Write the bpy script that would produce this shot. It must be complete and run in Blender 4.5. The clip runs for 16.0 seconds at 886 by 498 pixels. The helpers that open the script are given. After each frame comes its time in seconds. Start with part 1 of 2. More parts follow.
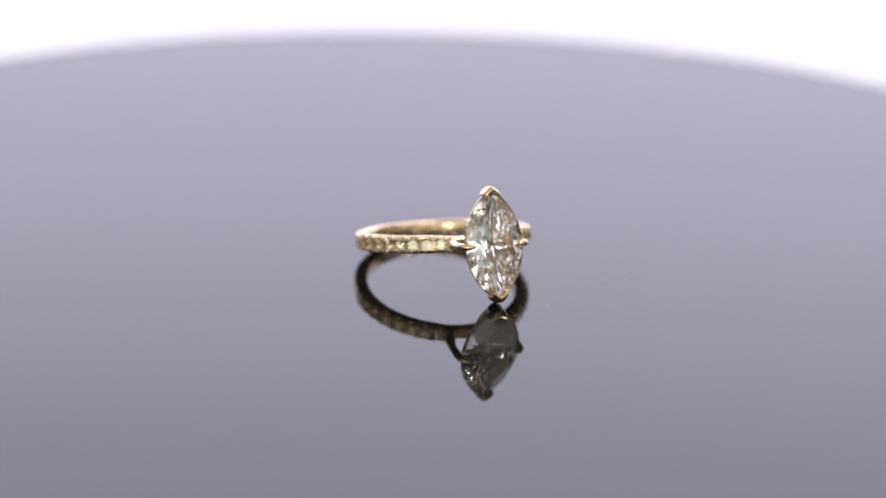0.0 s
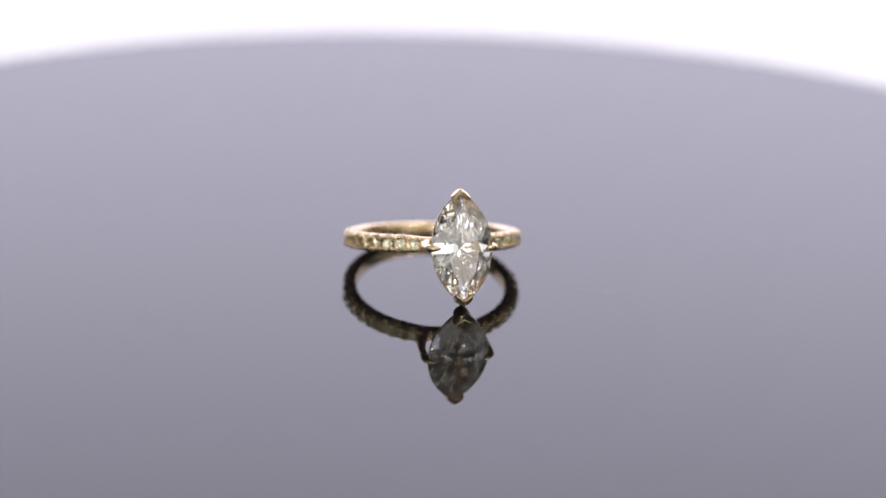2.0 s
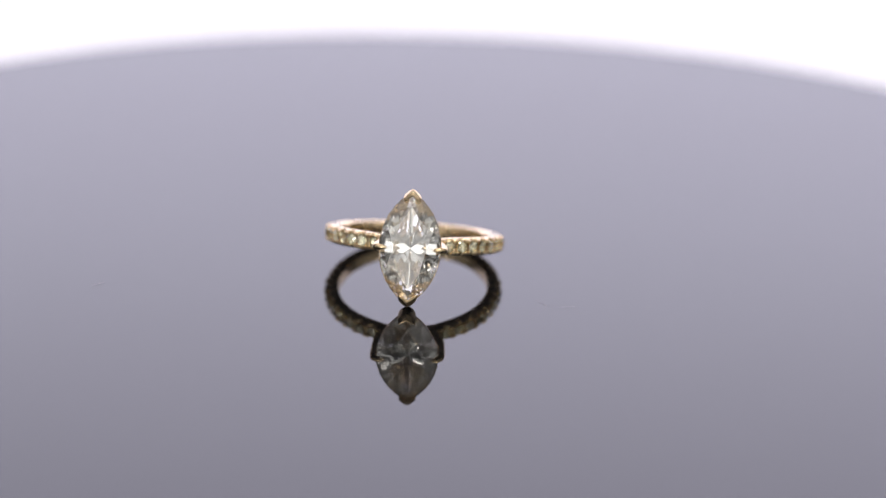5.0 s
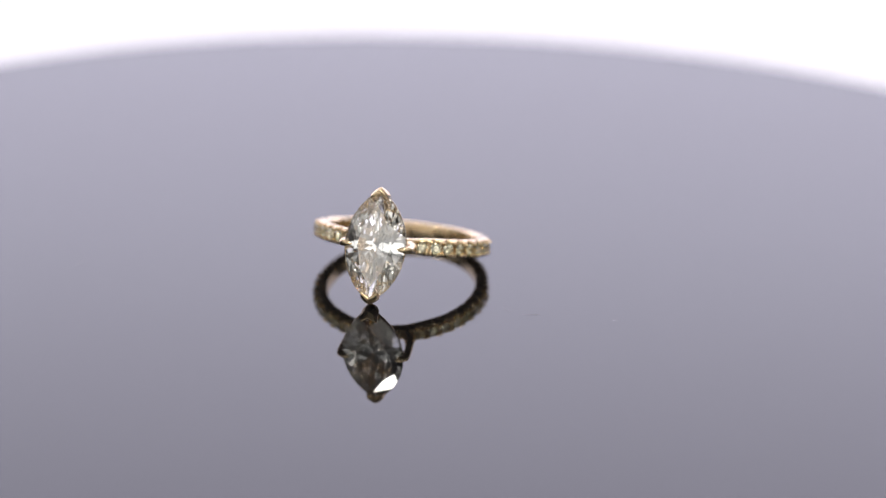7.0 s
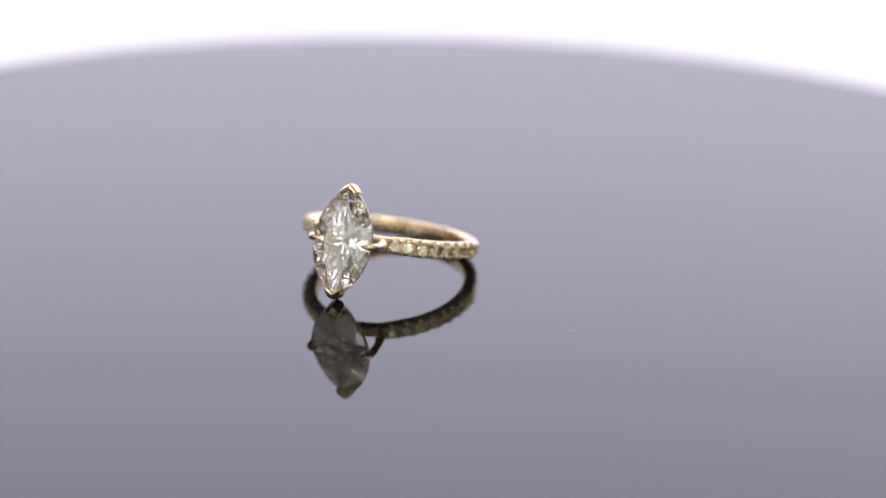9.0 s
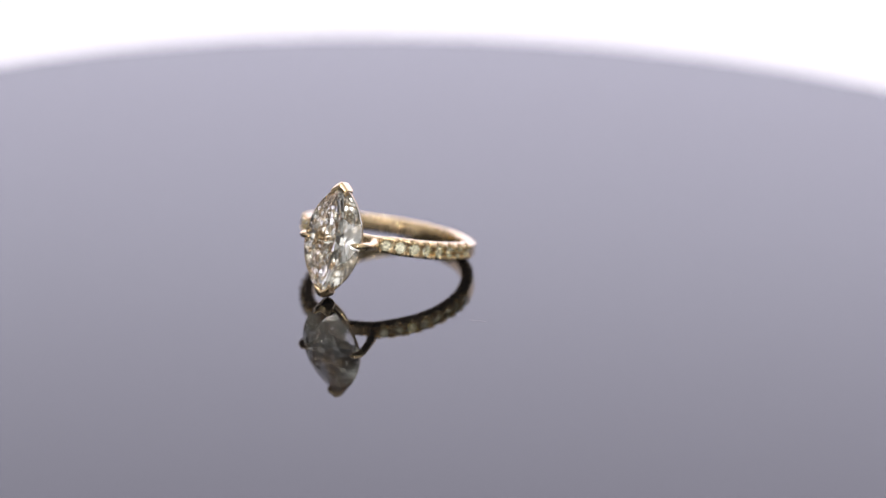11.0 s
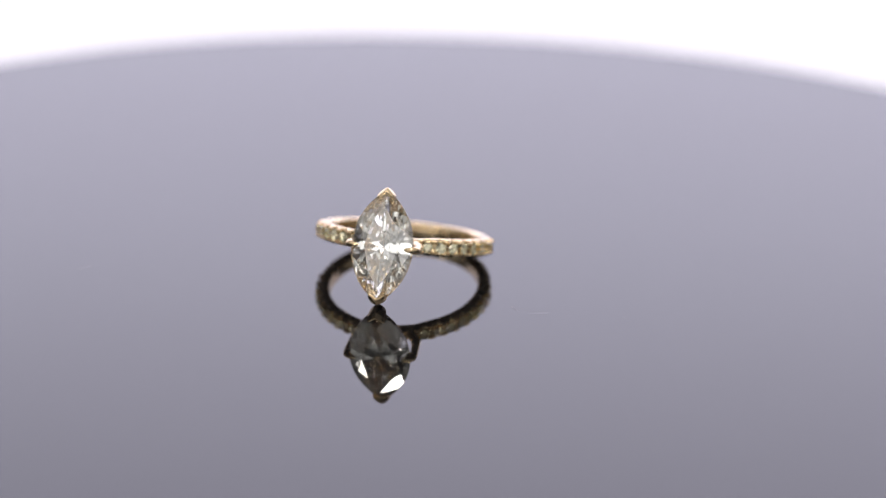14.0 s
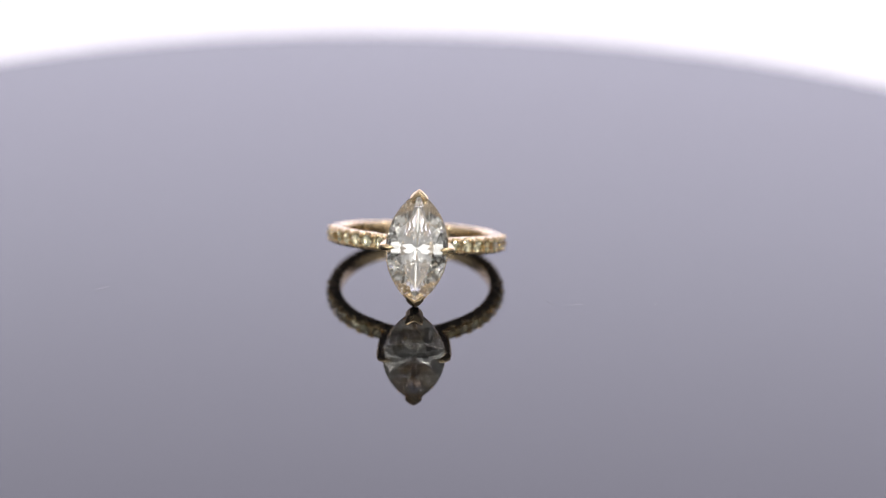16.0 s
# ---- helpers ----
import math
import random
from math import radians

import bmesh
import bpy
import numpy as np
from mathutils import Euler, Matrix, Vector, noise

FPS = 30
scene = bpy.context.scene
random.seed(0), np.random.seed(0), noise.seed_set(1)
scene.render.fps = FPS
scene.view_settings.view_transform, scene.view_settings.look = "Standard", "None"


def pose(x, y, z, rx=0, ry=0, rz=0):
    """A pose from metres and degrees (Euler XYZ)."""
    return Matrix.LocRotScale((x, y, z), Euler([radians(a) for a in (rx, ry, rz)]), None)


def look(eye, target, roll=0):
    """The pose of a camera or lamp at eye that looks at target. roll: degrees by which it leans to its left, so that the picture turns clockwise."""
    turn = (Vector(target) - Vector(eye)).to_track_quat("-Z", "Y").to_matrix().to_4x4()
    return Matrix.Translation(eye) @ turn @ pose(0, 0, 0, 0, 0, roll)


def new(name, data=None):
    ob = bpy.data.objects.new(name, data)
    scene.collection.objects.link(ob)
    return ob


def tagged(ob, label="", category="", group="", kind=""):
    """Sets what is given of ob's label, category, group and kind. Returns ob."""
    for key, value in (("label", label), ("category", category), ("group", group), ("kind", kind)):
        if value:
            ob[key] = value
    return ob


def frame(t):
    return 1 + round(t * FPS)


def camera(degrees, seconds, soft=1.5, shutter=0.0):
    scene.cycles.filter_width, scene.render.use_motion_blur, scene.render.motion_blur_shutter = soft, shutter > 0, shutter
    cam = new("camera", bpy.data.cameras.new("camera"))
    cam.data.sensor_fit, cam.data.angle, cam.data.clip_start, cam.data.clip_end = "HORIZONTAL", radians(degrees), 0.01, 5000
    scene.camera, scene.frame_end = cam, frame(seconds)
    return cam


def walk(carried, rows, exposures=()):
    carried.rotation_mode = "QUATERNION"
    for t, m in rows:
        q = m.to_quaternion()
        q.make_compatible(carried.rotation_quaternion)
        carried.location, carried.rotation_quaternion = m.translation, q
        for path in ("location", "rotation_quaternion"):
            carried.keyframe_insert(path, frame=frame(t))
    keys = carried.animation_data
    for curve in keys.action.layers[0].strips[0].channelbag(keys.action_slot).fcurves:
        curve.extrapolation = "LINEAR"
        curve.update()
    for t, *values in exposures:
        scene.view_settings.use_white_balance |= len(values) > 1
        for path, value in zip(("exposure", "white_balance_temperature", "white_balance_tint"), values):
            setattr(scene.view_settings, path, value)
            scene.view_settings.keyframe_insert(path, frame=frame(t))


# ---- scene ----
MM = 0.001
cam = camera(17.82, 16.0, soft=1.2)
EYE = (0.0, -309.36 * MM, 104.25 * MM)
VIEW = (Matrix.Translation(EYE) @ Matrix.Rotation(-0.0108, 4, "Z")
        @ Matrix.Rotation(math.pi / 2 - 0.3266, 4, "X") @ Matrix.Rotation(0.0314, 4, "Z"))
walk(cam, [(0.0, VIEW), (16.0, VIEW)])
cam.data.dof.use_dof = True
cam.data.dof.focus_distance = 0.304
cam.data.dof.aperture_fstop = 11.5

# light bounces many times inside the stones
scene.cycles.max_bounces = 32
scene.cycles.glossy_bounces = 32
scene.cycles.transmission_bounces = 32

# ---- turning of the disc: steady, with one change of direction ----
TURN_BACK = 10.30
START, RATE = 0.4131, -0.0930


def turn(t):
    """Angle of the disc about its spindle at t seconds."""
    along = t if t < TURN_BACK else 2 * TURN_BACK - t
    return START + RATE * along


TIMES = [0.5 * k for k in range(21)] + [TURN_BACK] + [0.5 * k for k in range(22, 33)]
TIMES = sorted(set(TIMES) - {10.5})

# ---- light ----
world = bpy.data.worlds.new("world")
scene.world = world
world.use_nodes = True
world.node_tree.nodes["Background"].inputs[0].default_value = (0.8, 0.82, 0.9, 1)
world.node_tree.nodes["Background"].inputs[1].default_value = 0.25


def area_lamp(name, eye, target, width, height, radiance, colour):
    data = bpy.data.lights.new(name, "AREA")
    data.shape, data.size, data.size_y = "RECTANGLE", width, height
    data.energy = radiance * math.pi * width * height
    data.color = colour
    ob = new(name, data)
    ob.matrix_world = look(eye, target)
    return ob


GLOW = 2.0  # emission of the white panel behind the disc
# three unseen fills, added to give stone and gold a bright surround
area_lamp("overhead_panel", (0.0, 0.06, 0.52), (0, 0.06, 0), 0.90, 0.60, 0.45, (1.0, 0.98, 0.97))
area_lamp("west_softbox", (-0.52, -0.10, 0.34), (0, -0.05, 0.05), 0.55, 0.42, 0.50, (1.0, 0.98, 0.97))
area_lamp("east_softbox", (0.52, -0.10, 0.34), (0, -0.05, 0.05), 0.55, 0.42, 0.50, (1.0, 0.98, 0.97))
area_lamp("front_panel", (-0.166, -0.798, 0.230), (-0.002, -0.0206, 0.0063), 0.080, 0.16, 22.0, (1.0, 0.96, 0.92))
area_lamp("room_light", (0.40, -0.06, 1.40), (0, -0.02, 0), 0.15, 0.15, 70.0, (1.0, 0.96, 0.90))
# unseen fill behind the camera, added to brighten the stone's facets
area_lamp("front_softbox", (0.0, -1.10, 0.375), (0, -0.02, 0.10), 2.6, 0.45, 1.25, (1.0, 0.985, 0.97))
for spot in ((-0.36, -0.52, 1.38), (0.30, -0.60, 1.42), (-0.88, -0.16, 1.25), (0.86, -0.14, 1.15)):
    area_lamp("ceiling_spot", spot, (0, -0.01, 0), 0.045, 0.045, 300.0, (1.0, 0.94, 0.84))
# weak fill added under the ceiling to lift the dark room
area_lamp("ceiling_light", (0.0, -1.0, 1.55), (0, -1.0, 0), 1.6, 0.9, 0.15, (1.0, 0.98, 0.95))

# ---- materials ----


def material(name):
    m = bpy.data.materials.new(name)
    m.use_nodes = True
    nt = m.node_tree
    return m, nt, nt.nodes["Principled BSDF"]


def noise_node(nt, scale, detail=3.0):
    co = nt.nodes.new("ShaderNodeTexCoord")
    n = nt.nodes.new("ShaderNodeTexNoise")
    n.inputs["Scale"].default_value = scale
    n.inputs["Detail"].default_value = detail
    nt.links.new(co.outputs["Object"], n.inputs["Vector"])
    return n


def ramp(nt, source, lo, hi, a, b):
    r = nt.nodes.new("ShaderNodeMapRange")
    r.inputs["From Min"].default_value, r.inputs["From Max"].default_value = lo, hi
    r.inputs["To Min"].default_value, r.inputs["To Max"].default_value = a, b
    nt.links.new(source, r.inputs["Value"])
    return r.outputs["Result"]


def bump(nt, b, source, strength, distance):
    n = nt.nodes.new("ShaderNodeBump")
    n.inputs["Strength"].default_value, n.inputs["Distance"].default_value = strength, distance
    nt.links.new(source, n.inputs["Height"])
    nt.links.new(n.outputs["Normal"], b.inputs["Normal"])


def make_gold():
    m, nt, b = material("yellow_gold")
    b.inputs["Base Color"].default_value = (0.785, 0.606, 0.38, 1)
    b.inputs["Metallic"].default_value = 1.0
    big, fine = noise_node(nt, 500.0), noise_node(nt, 3500.0, 2.0)
    nt.links.new(ramp(nt, big.outputs["Fac"], 0.3, 0.7, 0.19, 0.32), b.inputs["Roughness"])
    bump(nt, b, fine.outputs["Fac"], 0.12, 0.00003)
    return m


def make_diamond(name, tint, rough):
    m = bpy.data.materials.new(name)
    m.use_nodes = True
    nt = m.node_tree
    nt.nodes.clear()
    out = nt.nodes.new("ShaderNodeOutputMaterial")
    g = nt.nodes.new("ShaderNodeBsdfGlass")
    g.inputs["Color"].default_value = (*tint, 1)
    g.inputs["IOR"].default_value, g.inputs["Roughness"].default_value = 2.42, rough
    nt.links.new(g.outputs[0], out.inputs["Surface"])
    return m


def make_black():
    m, nt, b = material("black_gloss_acrylic")
    b.inputs["Base Color"].default_value = (0.004, 0.004, 0.0045, 1)
    b.inputs["IOR"].default_value = 1.455
    haze = noise_node(nt, 35.0, 4.0)
    nt.links.new(ramp(nt, haze.outputs["Fac"], 0.35, 0.75, 0.004, 0.022), b.inputs["Roughness"])
    return m


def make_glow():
    m, nt, b = material("glowing_white_panel")
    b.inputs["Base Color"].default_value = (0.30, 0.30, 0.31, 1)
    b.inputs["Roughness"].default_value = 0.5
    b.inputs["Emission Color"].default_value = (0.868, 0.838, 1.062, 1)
    # its own emission is graded by height, to tone the disc's reflection of it
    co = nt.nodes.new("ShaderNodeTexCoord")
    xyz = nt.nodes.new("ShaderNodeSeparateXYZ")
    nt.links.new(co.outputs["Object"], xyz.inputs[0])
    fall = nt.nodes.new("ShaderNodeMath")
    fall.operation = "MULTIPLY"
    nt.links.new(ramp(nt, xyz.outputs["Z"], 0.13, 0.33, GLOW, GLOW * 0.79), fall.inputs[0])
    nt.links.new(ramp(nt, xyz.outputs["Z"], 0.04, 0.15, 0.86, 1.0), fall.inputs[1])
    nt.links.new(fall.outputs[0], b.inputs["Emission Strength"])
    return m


def make_plain(name, colour, rough, scale):
    m, nt, b = material(name)
    n = noise_node(nt, scale, 5.0)
    mix = nt.nodes.new("ShaderNodeMix")
    mix.data_type = "RGBA"
    mix.inputs["A"].default_value = (*[c * 0.92 for c in colour], 1)
    mix.inputs["B"].default_value = (*[min(1, c * 1.06) for c in colour], 1)
    nt.links.new(n.outputs["Fac"], mix.inputs["Factor"])
    nt.links.new(mix.outputs["Result"], b.inputs["Base Color"])
    b.inputs["Roughness"].default_value = rough
    bump(nt, b, n.outputs["Fac"], 0.15, 0.002)
    return m


GOLD = make_gold()
DIAMOND = make_diamond("diamond", (0.999, 0.9985, 0.990), 0.0)
ACCENT = make_diamond("accent_diamond", (1.0, 0.988, 0.915), 0.0)
BLACK = make_black()
GLOWING = make_glow()
WALL = make_plain("matt_wall_paint", (0.14, 0.137, 0.137), 0.8, 12.0)
COUNTER = make_plain("dark_counter", (0.06, 0.058, 0.056), 0.5, 20.0)
PAPER = make_plain("white_paper", (0.90, 0.885, 0.94), 0.7, 60.0)
FIBRE = make_plain("lint", (0.35, 0.35, 0.37), 0.9, 4000.0)

# ---- building helpers ----


def mesh_of(name, bm, mat, smooth=None):
    bmesh.ops.recalc_face_normals(bm, faces=bm.faces[:])
    me = bpy.data.meshes.new(name)
    bm.to_mesh(me)
    bm.free()
    me.materials.append(mat)
    if smooth is not None:
        me.polygons.foreach_set("use_smooth", [True] * len(me.polygons))
        me.set_sharp_from_angle(angle=radians(smooth))
    return me


def part(name, bm, mat, parent=None, label="", smooth=None):
    ob = new(name, mesh_of(name, bm, mat, smooth))
    if parent is not None:
        ob.parent = parent
    return tagged(ob, label)


def loft(bm, rings, close_loop=False, caps=True):
    """Skin rings of equal count; close_loop joins the last to the first."""
    rows = [[bm.verts.new(p) for p in r] for r in rings]
    n = len(rows[0])
    pairs = list(zip(rows, rows[1:])) + ([(rows[-1], rows[0])] if close_loop else [])
    for a, b in pairs:
        for i in range(n):
            bm.faces.new((a[i], a[(i + 1) % n], b[(i + 1) % n], b[i]))
    if caps and not close_loop:
        bm.faces.new(rows[0][::-1])
        bm.faces.new(rows[-1])


def tube(bm, path, radii, side=10):
    """A round rod along a path of points, with a radius (or two) at each."""
    path = [Vector(p) for p in path]
    rings, up = [], None
    for i, p in enumerate(path):
        d = (path[min(i + 1, len(path) - 1)] - path[max(i - 1, 0)]).normalized()
        if up is None:
            up = Vector((1, 0, 0)) if abs(d.x) < 0.8 else Vector((0, 0, 1))
        u = (up - d * up.dot(d)).normalized()
        w = d.cross(u)
        up = u
        r = radii[i] if isinstance(radii[i], tuple) else (radii[i], radii[i])
        rings.append([p + u * r[0] * math.cos(a) + w * r[1] * math.sin(a)
                      for a in (2 * math.pi * k / side for k in range(side))])
    loft(bm, rings)


def hull(points):
    bm = bmesh.new()
    vs = [bm.verts.new(p) for p in points]
    res = bmesh.ops.convex_hull(bm, input=vs)
    dead = [g for g in res["geom_interior"] if isinstance(g, bmesh.types.BMVert)]
    if dead:
        bmesh.ops.delete(bm, geom=dead, context="VERTS")
    bmesh.ops.dissolve_limit(bm, angle_limit=radians(0.6), verts=bm.verts[:], edges=bm.edges[:])
    return bm


# ---- setting ----
DECK = -14 * MM  # counter level under the disc


def box(lo, hi):
    bm = bmesh.new()
    bmesh.ops.create_cube(bm, size=1.0)
    for v in bm.verts:
        v.co = [lo[i] + (v.co[i] + 0.5) * (hi[i] - lo[i]) for i in range(3)]
    return bm


def build_setting():
    tagged(part("counter", box((-1.6, -1.8, DECK - 0.05), (1.6, 1.2, DECK - 0.002)), COUNTER),
           "dark matt counter under the white paper", "counter", kind="structure")
    for name, lo, hi in (("wall_north", (-1.6, 1.2, DECK), (1.6, 1.3, 1.6)),
                         ("wall_south", (-1.6, -1.9, DECK), (1.6, -1.8, 1.6)),
                         ("wall_west", (-1.7, -1.9, DECK), (-1.6, 1.3, 1.6)),
                         ("wall_east", (1.6, -1.9, DECK), (1.7, 1.3, 1.6))):
        tagged(part(name, box(lo, hi), WALL), "plain matt dark grey painted studio wall", "wall", kind="structure")
    tagged(part("ceiling", box((-1.7, -1.9, 1.6), (1.7, 1.3, 1.7)), WALL),
           "plain matt dark grey painted ceiling", "ceiling", kind="structure")
    tagged(part("table_cover", box((-0.55, -0.08, DECK - 0.0018), (0.55, 0.415, DECK)), PAPER),
           "smooth white paper under the turntable", "table cover", kind="structure")
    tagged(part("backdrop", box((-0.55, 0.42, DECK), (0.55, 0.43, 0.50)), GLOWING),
           "white panel behind the disc, glowing by its own emission", "backdrop", kind="structure")


build_setting()

# ---- turntable ----


def lathe(bm, prof, n):
    rings = [[(r * math.cos(a), r * math.sin(a), z) for a in (2 * math.pi * k / n for k in range(n))] for r, z in prof]
    loft(bm, rings)


def build_turntable():
    ob = new("turntable")
    tagged(ob, "round turntable with a glossy black acrylic top", "turntable")
    cx, cy, r = 3.69 * MM, 1.43 * MM, 96.4 * MM
    bm = bmesh.new()
    t, e = 3.0 * MM, 0.5 * MM
    prof = [(r - e, -t)]
    for k in range(1, 5):
        a = math.pi / 2 * k / 4
        prof.append((r - e + e * math.sin(a), -t + e - e * math.cos(a)))
    for k in range(0, 5):
        a = math.pi / 2 * k / 4
        prof.append((r - e + e * math.cos(a), -e + e * math.sin(a)))
    lathe(bm, prof, 256)
    bmesh.ops.translate(bm, verts=bm.verts[:], vec=(cx, cy, 0))
    part("disc", bm, BLACK, ob, "mirror-glossy black acrylic disc")
    bm = bmesh.new()
    lathe(bm, [(62 * MM, DECK), (64 * MM, DECK + 1 * MM), (64 * MM, -t - 1 * MM), (62 * MM, -t)], 128)
    part("base", bm, COUNTER, ob, "plain round base", smooth=40)
    return ob


turntable = build_turntable()

# ---- ring; its own axes: x across, y from stone to back, z along the finger hole ----
R_OUT, R_IN, WIDE = 9.84, 8.40, 2.00
STONE_Y = -13.70  # girdle plane
PAVE_FROM, PAVE_STEP, PAVE_COUNT = 25.0, 9.1, 8
ring = new("ring")
tagged(ring, "yellow gold ring with a marquise diamond, lying on glossy black", "ring")


def at_angle(deg, r, z=0.0):
    """A point on the band; 0 degrees is at the stone, positive to +x."""
    a = radians(deg)
    return Vector((r * math.sin(a), -r * math.cos(a) - 0.03, z))


def smoothstep(a, b, x):
    x = max(0.0, min(1.0, (x - a) / (b - a)))
    return x * x * (3 - 2 * x)


def build_band():
    bm = bmesh.new()
    rings = []
    n = 576
    end = PAVE_FROM + PAVE_STEP * (PAVE_COUNT - 0.5)
    for k in range(n):
        deg = 360.0 * k / n
        away = min(deg, 360 - deg)
        dip = smoothstep(PAVE_FROM - 6, PAVE_FROM - 3.5, away) * (1 - smoothstep(end, end + 2, away))
        # the shank narrows a little towards the stone
        wide = WIDE * (0.80 + 0.20 * smoothstep(14, 34, away)) / 2
        out = R_OUT - 0.25 * (1 - smoothstep(10, 26, away))
        scallop = 0.30 * dip * (0.5 - 0.5 * math.cos(2 * math.pi * (away - PAVE_FROM) / PAVE_STEP + math.pi))
        # a round pocket under each accent stone, with a web of gold between two
        pocket = dip * smoothstep(-0.75, 0.10, math.cos(2 * math.pi * (away - PAVE_FROM) / PAVE_STEP))
        plain = smoothstep(end - 4, end + 10, away)  # the plain back is rounder
        half = [(R_IN - 0.03, 0.0), (R_IN, wide - 0.45), (R_IN + 0.06, wide - 0.22), (R_IN + 0.22, wide - 0.07), (R_IN + 0.48, wide),
                (out - 0.50 - 0.12 * plain, wide - 0.01), (out - 0.26 - 0.06 * plain - 0.5 * scallop, wide - 0.07 - 0.04 * plain),
                (out - 0.10 - scallop, wide - 0.16 - 0.06 * plain),
                (out - 0.01 - 0.04 * dip - scallop, wide - 0.25 - 0.08 * plain),
                (out + 0.02 - 0.06 * dip - 0.22 * pocket, wide - 0.34), (out + 0.03 - 0.08 * dip - 0.50 * pocket, 0.28), (out + 0.03 - 0.08 * dip - 0.70 * pocket, 0.0)]
        prof = half + [(r, -z) for r, z in half[-2:0:-1]]
        rings.append([at_angle(deg, r, z) * MM for r, z in prof])
    loft(bm, rings, close_loop=True)
    return part("band", bm, GOLD, ring, "polished yellow gold band", smooth=50)


def marquise(s, half_w, half_l):
    """Point on a pointed oval; s in turns from the +z tip, clockwise."""
    a = 2 * math.pi * s
    z = half_l * math.cos(a)
    rad = (half_l ** 2 + half_w ** 2) / (2 * half_w)
    x = math.sqrt(max(0.0, rad * rad - z * z)) - (rad - half_w)
    return (x if s % 1.0 < 0.5 else -x), z


def build_stone():
    HW, HL = 3.42, 6.17
    pts = []
    depth_up, depth_down = 0.95, 2.85
    eighth = [k / 8 for k in range(8)]
    # table: its corners lie towards the eight mains
    for s in eighth:
        x, z = marquise(s, HW, HL)
        f = 0.73 if s % 0.5 == 0 else 0.53 if s % 0.25 == 0 else 0.61
        pts.append((x * f, STONE_Y - depth_up, z * f))
    # ends of the star facets
    for s in eighth:
        x, z = marquise(s + 1 / 16, HW, HL)
        pts.append((x * 0.795, STONE_Y - depth_up * 0.665, z * 0.80))
    # girdle, faintly thick
    for k in range(32):
        x, z = marquise(k / 32, HW, HL)
        pts.append((x, STONE_Y - 0.10, z))
        pts.append((x, STONE_Y + 0.10, z))
    # pavilion: eight mains narrow between the lower halves, which end on these points near the culet
    for k in range(8):
        x, z = marquise((k + 0.5) / 8, HW, HL)
        pts.append((x * 0.22, STONE_Y + 0.10 + depth_down * 0.815, z * 0.22))
    pts.append((0, STONE_Y + 0.10 + depth_down, 0))
    bm = hull([Vector(p) * MM for p in pts])
    return part("centre_stone", bm, DIAMOND, ring, "faceted pale champagne marquise diamond")


def build_v_prong(sign):
    """A chevron cap that wraps the tip of the stone, with the wire that carries it."""
    bm = bmesh.new()
    short = 0.09 if sign < 0 else 0.0  # the foot is worn
    # cross sections along the chevron, from one arm's end over the apex to the other's
    arms = [(0.95, 5.63, 0.90, 5.04), (0.74, 5.86, 0.70, 5.15), (0.48, 6.12, 0.46, 5.30), (0.17, 6.35 - short, 0.15, 5.50)]
    stations = [(-a, b, -c, d) for a, b, c, d in arms] + [(0.0, 6.42 - short, 0.0, 5.57)] + list(reversed(arms))
    y0 = STONE_Y
    crest = 0.36 if sign > 0 else 0.56
    rings = []
    for i, (ox, oz, ix, iz) in enumerate(stations):
        end = 0.10 if i in (0, len(stations) - 1) else 0.0

        def across(f, y):
            # a point of the cap's face, f of the way from its outer to its inner edge
            return (ox + (ix - ox) * f, y + end, oz + (iz - oz) * f)

        # the outer half of the face is bevelled, the inner half lies flat on the stone
        sect = [(ox * 0.86, y0 + 1.25 - 2 * end, oz - 0.16), (ox * 0.98, y0 + 0.95 - 2 * end, oz - 0.03), (ox, y0 + 0.20, oz), (ox, y0 - 0.46, oz), across(0.05, y0 - 0.56),
                across(crest, y0 - 0.88), across(crest + 0.08, y0 - 0.93), across(0.86, y0 - 0.88), across(0.95, y0 - 0.82),
                (ix, y0 - 0.62, iz), (ix, y0 + 0.35, iz)]
        rings.append([Vector((x, y, sign * z)) * MM for x, y, z in sect])
    loft(bm, rings)
    cap = part("prong", bm, GOLD, ring, "v-shaped gold prong over the stone's tip", smooth=20)
    # wire sweeps from the tip back to the seat
    bm = bmesh.new()
    p0, p1, p2, p3 = (Vector((0, -13.45, 5.95)), Vector((0, -11.8, 5.4)), Vector((0, -10.55, 3.0)), Vector((0, -9.75, 0.55)))
    path, radii = [], []
    for k in range(13):
        t = k / 12
        p = p0 * (1 - t) ** 3 + p1 * 3 * t * (1 - t) ** 2 + p2 * 3 * t * t * (1 - t) + p3 * t ** 3
        path.append(Vector((p.x, p.y, sign * p.z)) * MM)
        radii.append(((0.50 - 0.12 * math.sin(math.pi * t)) * MM, (0.36 - 0.06 * math.sin(math.pi * t)) * MM))
    tube(bm, path, radii, 10)
    part("wire", bm, GOLD, cap, smooth=50)


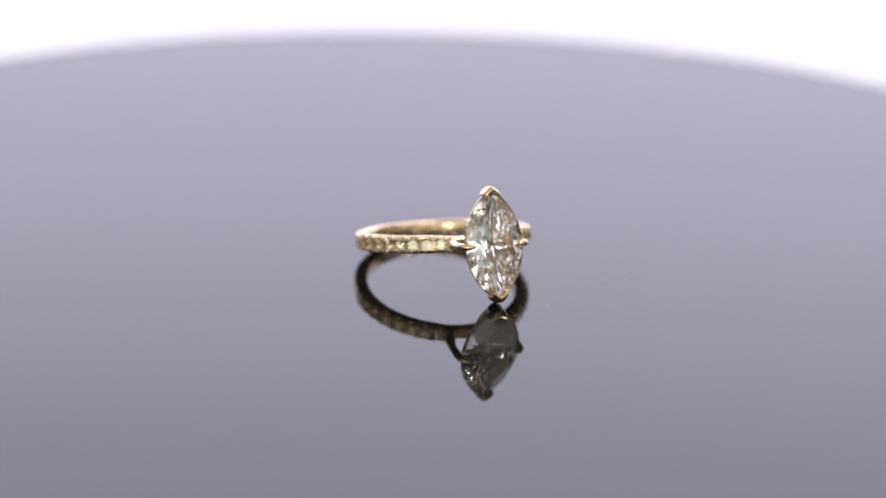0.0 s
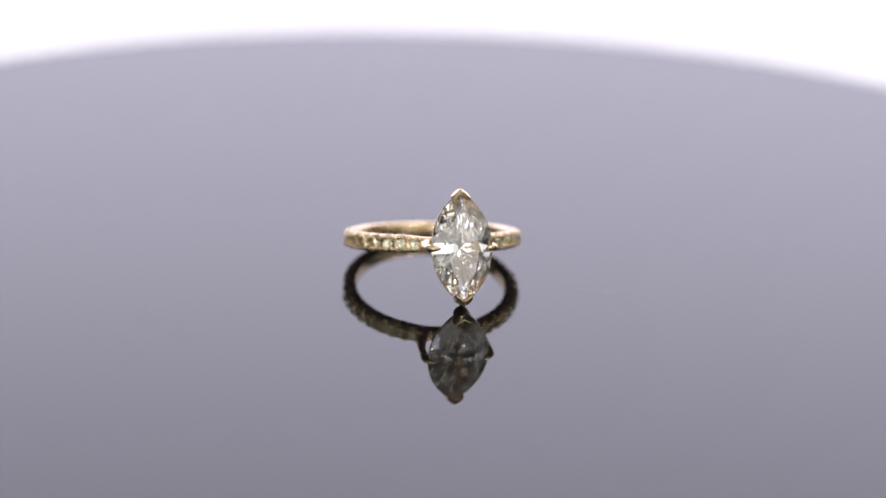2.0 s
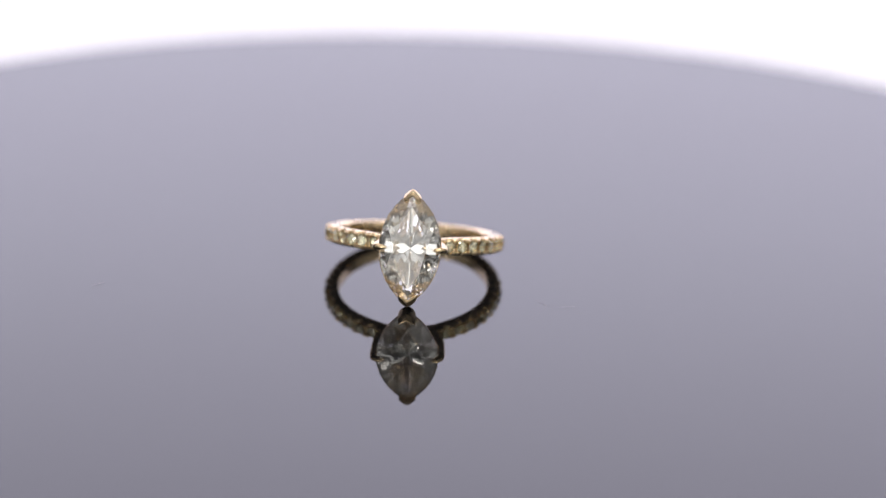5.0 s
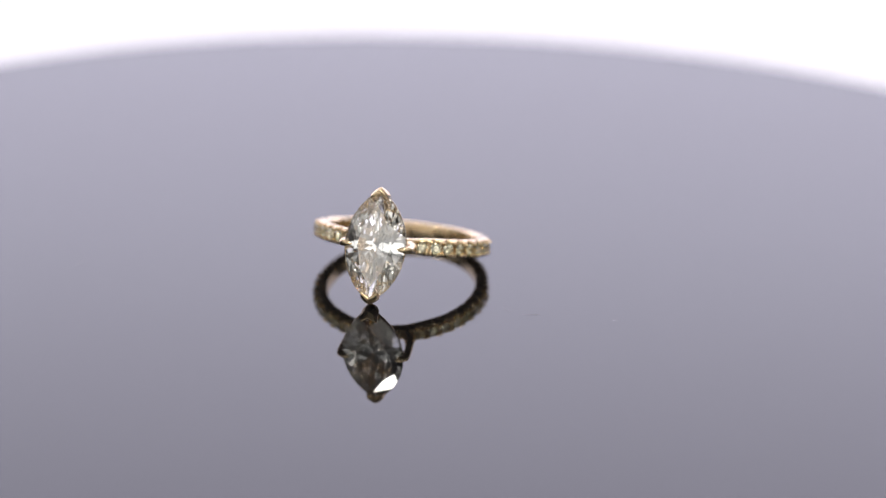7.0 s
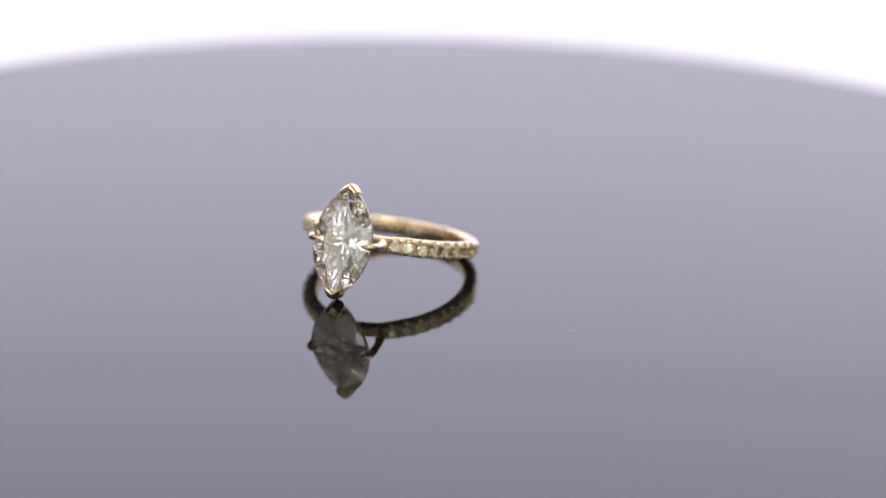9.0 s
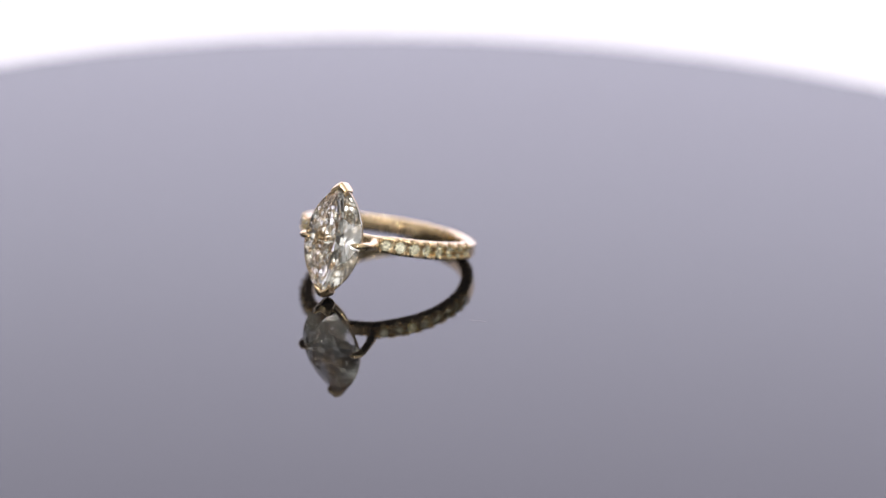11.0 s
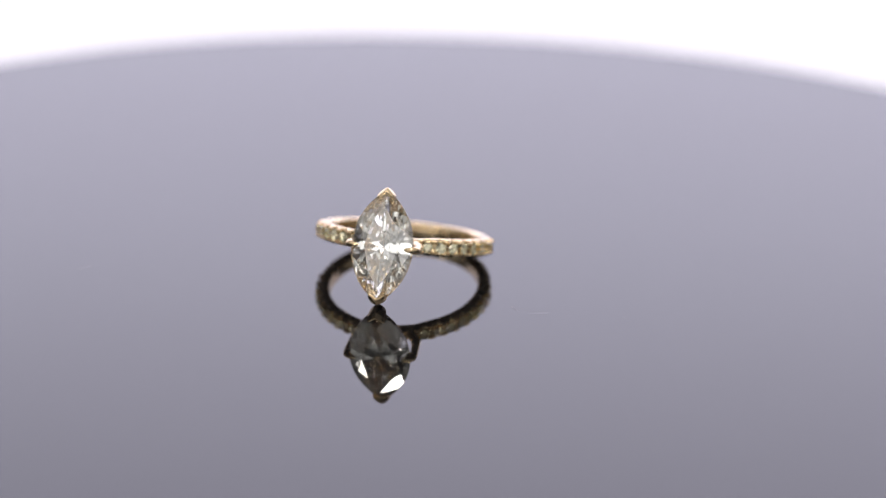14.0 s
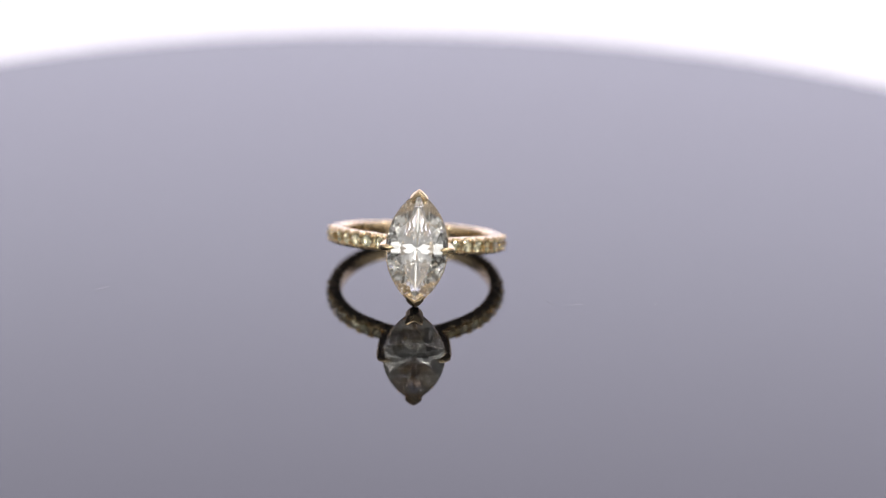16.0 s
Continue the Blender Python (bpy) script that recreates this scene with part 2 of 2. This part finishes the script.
def build_side_claw(sign):
    """A shoulder that rises out of the band and ends in a claw on the girdle."""
    bm = bmesh.new()
    path = [at_angle(sign * 17.2, 9.4), at_angle(sign * 17.9, 10.2), at_angle(sign * 17.9, 11.1), at_angle(sign * 17.5, 11.9), at_angle(sign * 16.8, 12.6),
            Vector((sign * 3.68, -13.25, 0)), Vector((sign * 3.64, -13.80, 0)), Vector((sign * 3.22, -14.20, 0)),
            Vector((sign * 2.80, -14.32, 0)), Vector((sign * 2.52, -14.32, 0))]
    radii = [(0.72, 0.66), (0.66, 0.60), (0.56, 0.52), (0.46, 0.44), (0.44, 0.42), (0.46, 0.44), (0.42, 0.40), (0.34, 0.33), (0.24, 0.21), (0.10, 0.08)]
    tube(bm, [p * MM for p in path], [(a * MM, b * MM) for a, b in radii], 12)
    part("claw", bm, GOLD, ring, "tapered gold claw at the stone's side", smooth=60)


def build_seat():
    """The thin gallery rail that follows the stone's outline under its girdle."""
    bm = bmesh.new()
    rings = []
    for k in range(72):
        x, z = marquise(k / 72, 3.20, 5.94)
        nx, nz = x / 3.20, z / 5.94
        d = Vector((nx, 0, nz * 0.6)).normalized()
        rings.append([(Vector((x, STONE_Y + 0.42, z)) + d * (0.14 * math.cos(a)) + Vector((0, 0.20 * math.sin(a), 0))) * MM
                      for a in (2 * math.pi * i / 8 for i in range(8))])
    loft(bm, rings, close_loop=True)
    part("gallery", bm, GOLD, ring, "slim gold gallery rail under the stone", smooth=60)


def build_accents():
    pts = []
    for k in range(8):
        a = 2 * math.pi * k / 8
        a2 = a + math.pi / 8
        pts.append((0.41 * math.cos(a), 0.41 * math.sin(a), 0.22))
        pts.append((0.57 * math.cos(a2), 0.57 * math.sin(a2), 0.135))
        pts.append((0.17 * math.cos(a2), 0.17 * math.sin(a2), -0.50))
    for k in range(16):
        a = 2 * math.pi * k / 16
        pts.append((0.72 * math.cos(a), 0.72 * math.sin(a), 0.015))
        pts.append((0.72 * math.cos(a), 0.72 * math.sin(a), -0.015))
    pts.append((0, 0, -0.63))
    gem = mesh_of("accent_stone", hull([Vector(p) * 0.89 * MM for p in pts]), ACCENT)
    bm = bmesh.new()
    bmesh.ops.create_uvsphere(bm, u_segments=8, v_segments=5, radius=0.20 * MM)
    bead = mesh_of("bead", bm, GOLD, 80)
    for side in (1, -1):
        for k in range(PAVE_COUNT + 1):
            deg = PAVE_FROM + PAVE_STEP * k
            if k < PAVE_COUNT:
                ob = new("accent_stone", gem)
                ob.parent = ring
                turn_to = Matrix.Rotation(radians(side * deg), 4, "Z") @ Matrix.Rotation(math.pi / 2, 4, "X")
                wobble = Matrix.Rotation(random.uniform(-0.18, 0.18), 4, "X") @ Matrix.Rotation(random.uniform(-0.18, 0.18), 4, "Y")
                ob.matrix_local = Matrix.Translation(at_angle(side * deg, R_OUT + 0.03) * MM) @ turn_to @ wobble @ Matrix.Rotation(random.uniform(0, 0.8), 4, "Z")
            for z in (0.60, -0.60):
                for off in (-1.2, 1.2):
                    b = new("bead", bead)
                    b.parent = ring
                    b.matrix_local = Matrix.Translation(at_angle(side * (deg - PAVE_STEP / 2 + off), R_OUT + 0.02, z) * MM)


build_band()
stone = build_stone()
for sgn in (1, -1):
    build_v_prong(sgn)
for sgn in (1, -1):
    build_side_claw(sgn)
build_seat()
build_accents()

# the head sits a little tilted on the band
HEAD_TILT = (Matrix.Translation((0, STONE_Y * MM, 0)) @ Matrix.Rotation(-0.074, 4, "X") @ Matrix.Rotation(-0.013, 4, "Y")
             @ Matrix.Translation((0, -STONE_Y * MM, 0)))
for ob in ring.children_recursive:
    if ob.name.split(".")[0] in ("centre_stone", "prong", "wire", "gallery"):
        ob.data.transform(HEAD_TILT)


ROLL = 0.030  # the ring leans a little to one side


def resting_pose():
    """Lean the ring so that the back of its band and its lower prong both touch the disc."""
    front, rear = [], []
    for ob in ring.children_recursive:
        for v in ob.data.vertices:
            p = ob.matrix_local @ v.co if ob.parent is ring else ob.parent.matrix_local @ ob.matrix_local @ v.co
            (front if p.y < -0.0115 else rear).append(p)
    lean = 0.225
    for _ in range(8):
        m = Matrix.Rotation(-lean, 3, "X") @ Matrix.Rotation(ROLL, 3, "Y")
        a, b = min((m @ p).z for p in front), min((m @ p).z for p in rear)
        lean -= (a - b) / 0.0235
    m = Matrix.Rotation(-lean, 3, "X") @ Matrix.Rotation(ROLL, 3, "Y")
    return lean, -min((m @ p).z for p in front + rear)


LEAN, LIFT = resting_pose()
REST = Matrix.Translation((0.37 * MM, -6.96 * MM, LIFT)) @ Matrix.Rotation(0.018, 4, "Z") @ Matrix.Rotation(-LEAN, 4, "X") @ Matrix.Rotation(ROLL, 4, "Y")


# ---- lint on the disc ----


def build_lint():
    """Fine fibres and specks that lie on the disc, in the disc's own plane (millimetres)."""
    found = []
    fibres = (((14.5, -18.05), (15.1, -18.5), (15.7, -19.4)), ((16.85, -19.55), (17.8, -19.25), (18.85, -18.9)),
              ((26.55, -18.4), (26.85, -18.12), (27.1, -18.0)), ((-34.3, -19.45), (-33.7, -18.75), (-32.85, -18.0)),
              ((5.25, -24.3), (5.5, -24.15), (5.72, -24.0)))
    for a, b, c in fibres:
        a, b, c = (Vector((p[0], p[1], 0)) for p in (a, b, c))
        path = []
        for k in range(9):
            t = k / 8
            p = a * (1 - t) ** 2 + (b * 2 - (a + c) / 2) * 2 * t * (1 - t) + c * t * t
            path.append((p + Vector((0, 0, 0.016 + 0.03 * math.sin(math.pi * t)))) * MM)
        thick = 0.008 * MM
        bm = bmesh.new()
        tube(bm, path, [thick * (0.5 if k in (0, 8) else 1.0) for k in range(9)], 6)
        ob = part("lint_fibre", bm, FIBRE, smooth=60)
        tagged(ob, "tiny pale lint fibre lying on the glossy black disc", "lint", "lint on the disc")
        found.append(ob)
    return found


lint = build_lint()


def motions():
    walk(turntable, [(t, Matrix.Rotation(turn(t), 4, "Z")) for t in TIMES])
    walk(ring, [(t, Matrix.Rotation(turn(t), 4, "Z") @ REST) for t in TIMES])
    for ob in lint:
        walk(ob, [(t, Matrix.Rotation(turn(t), 4, "Z")) for t in TIMES])


motions()
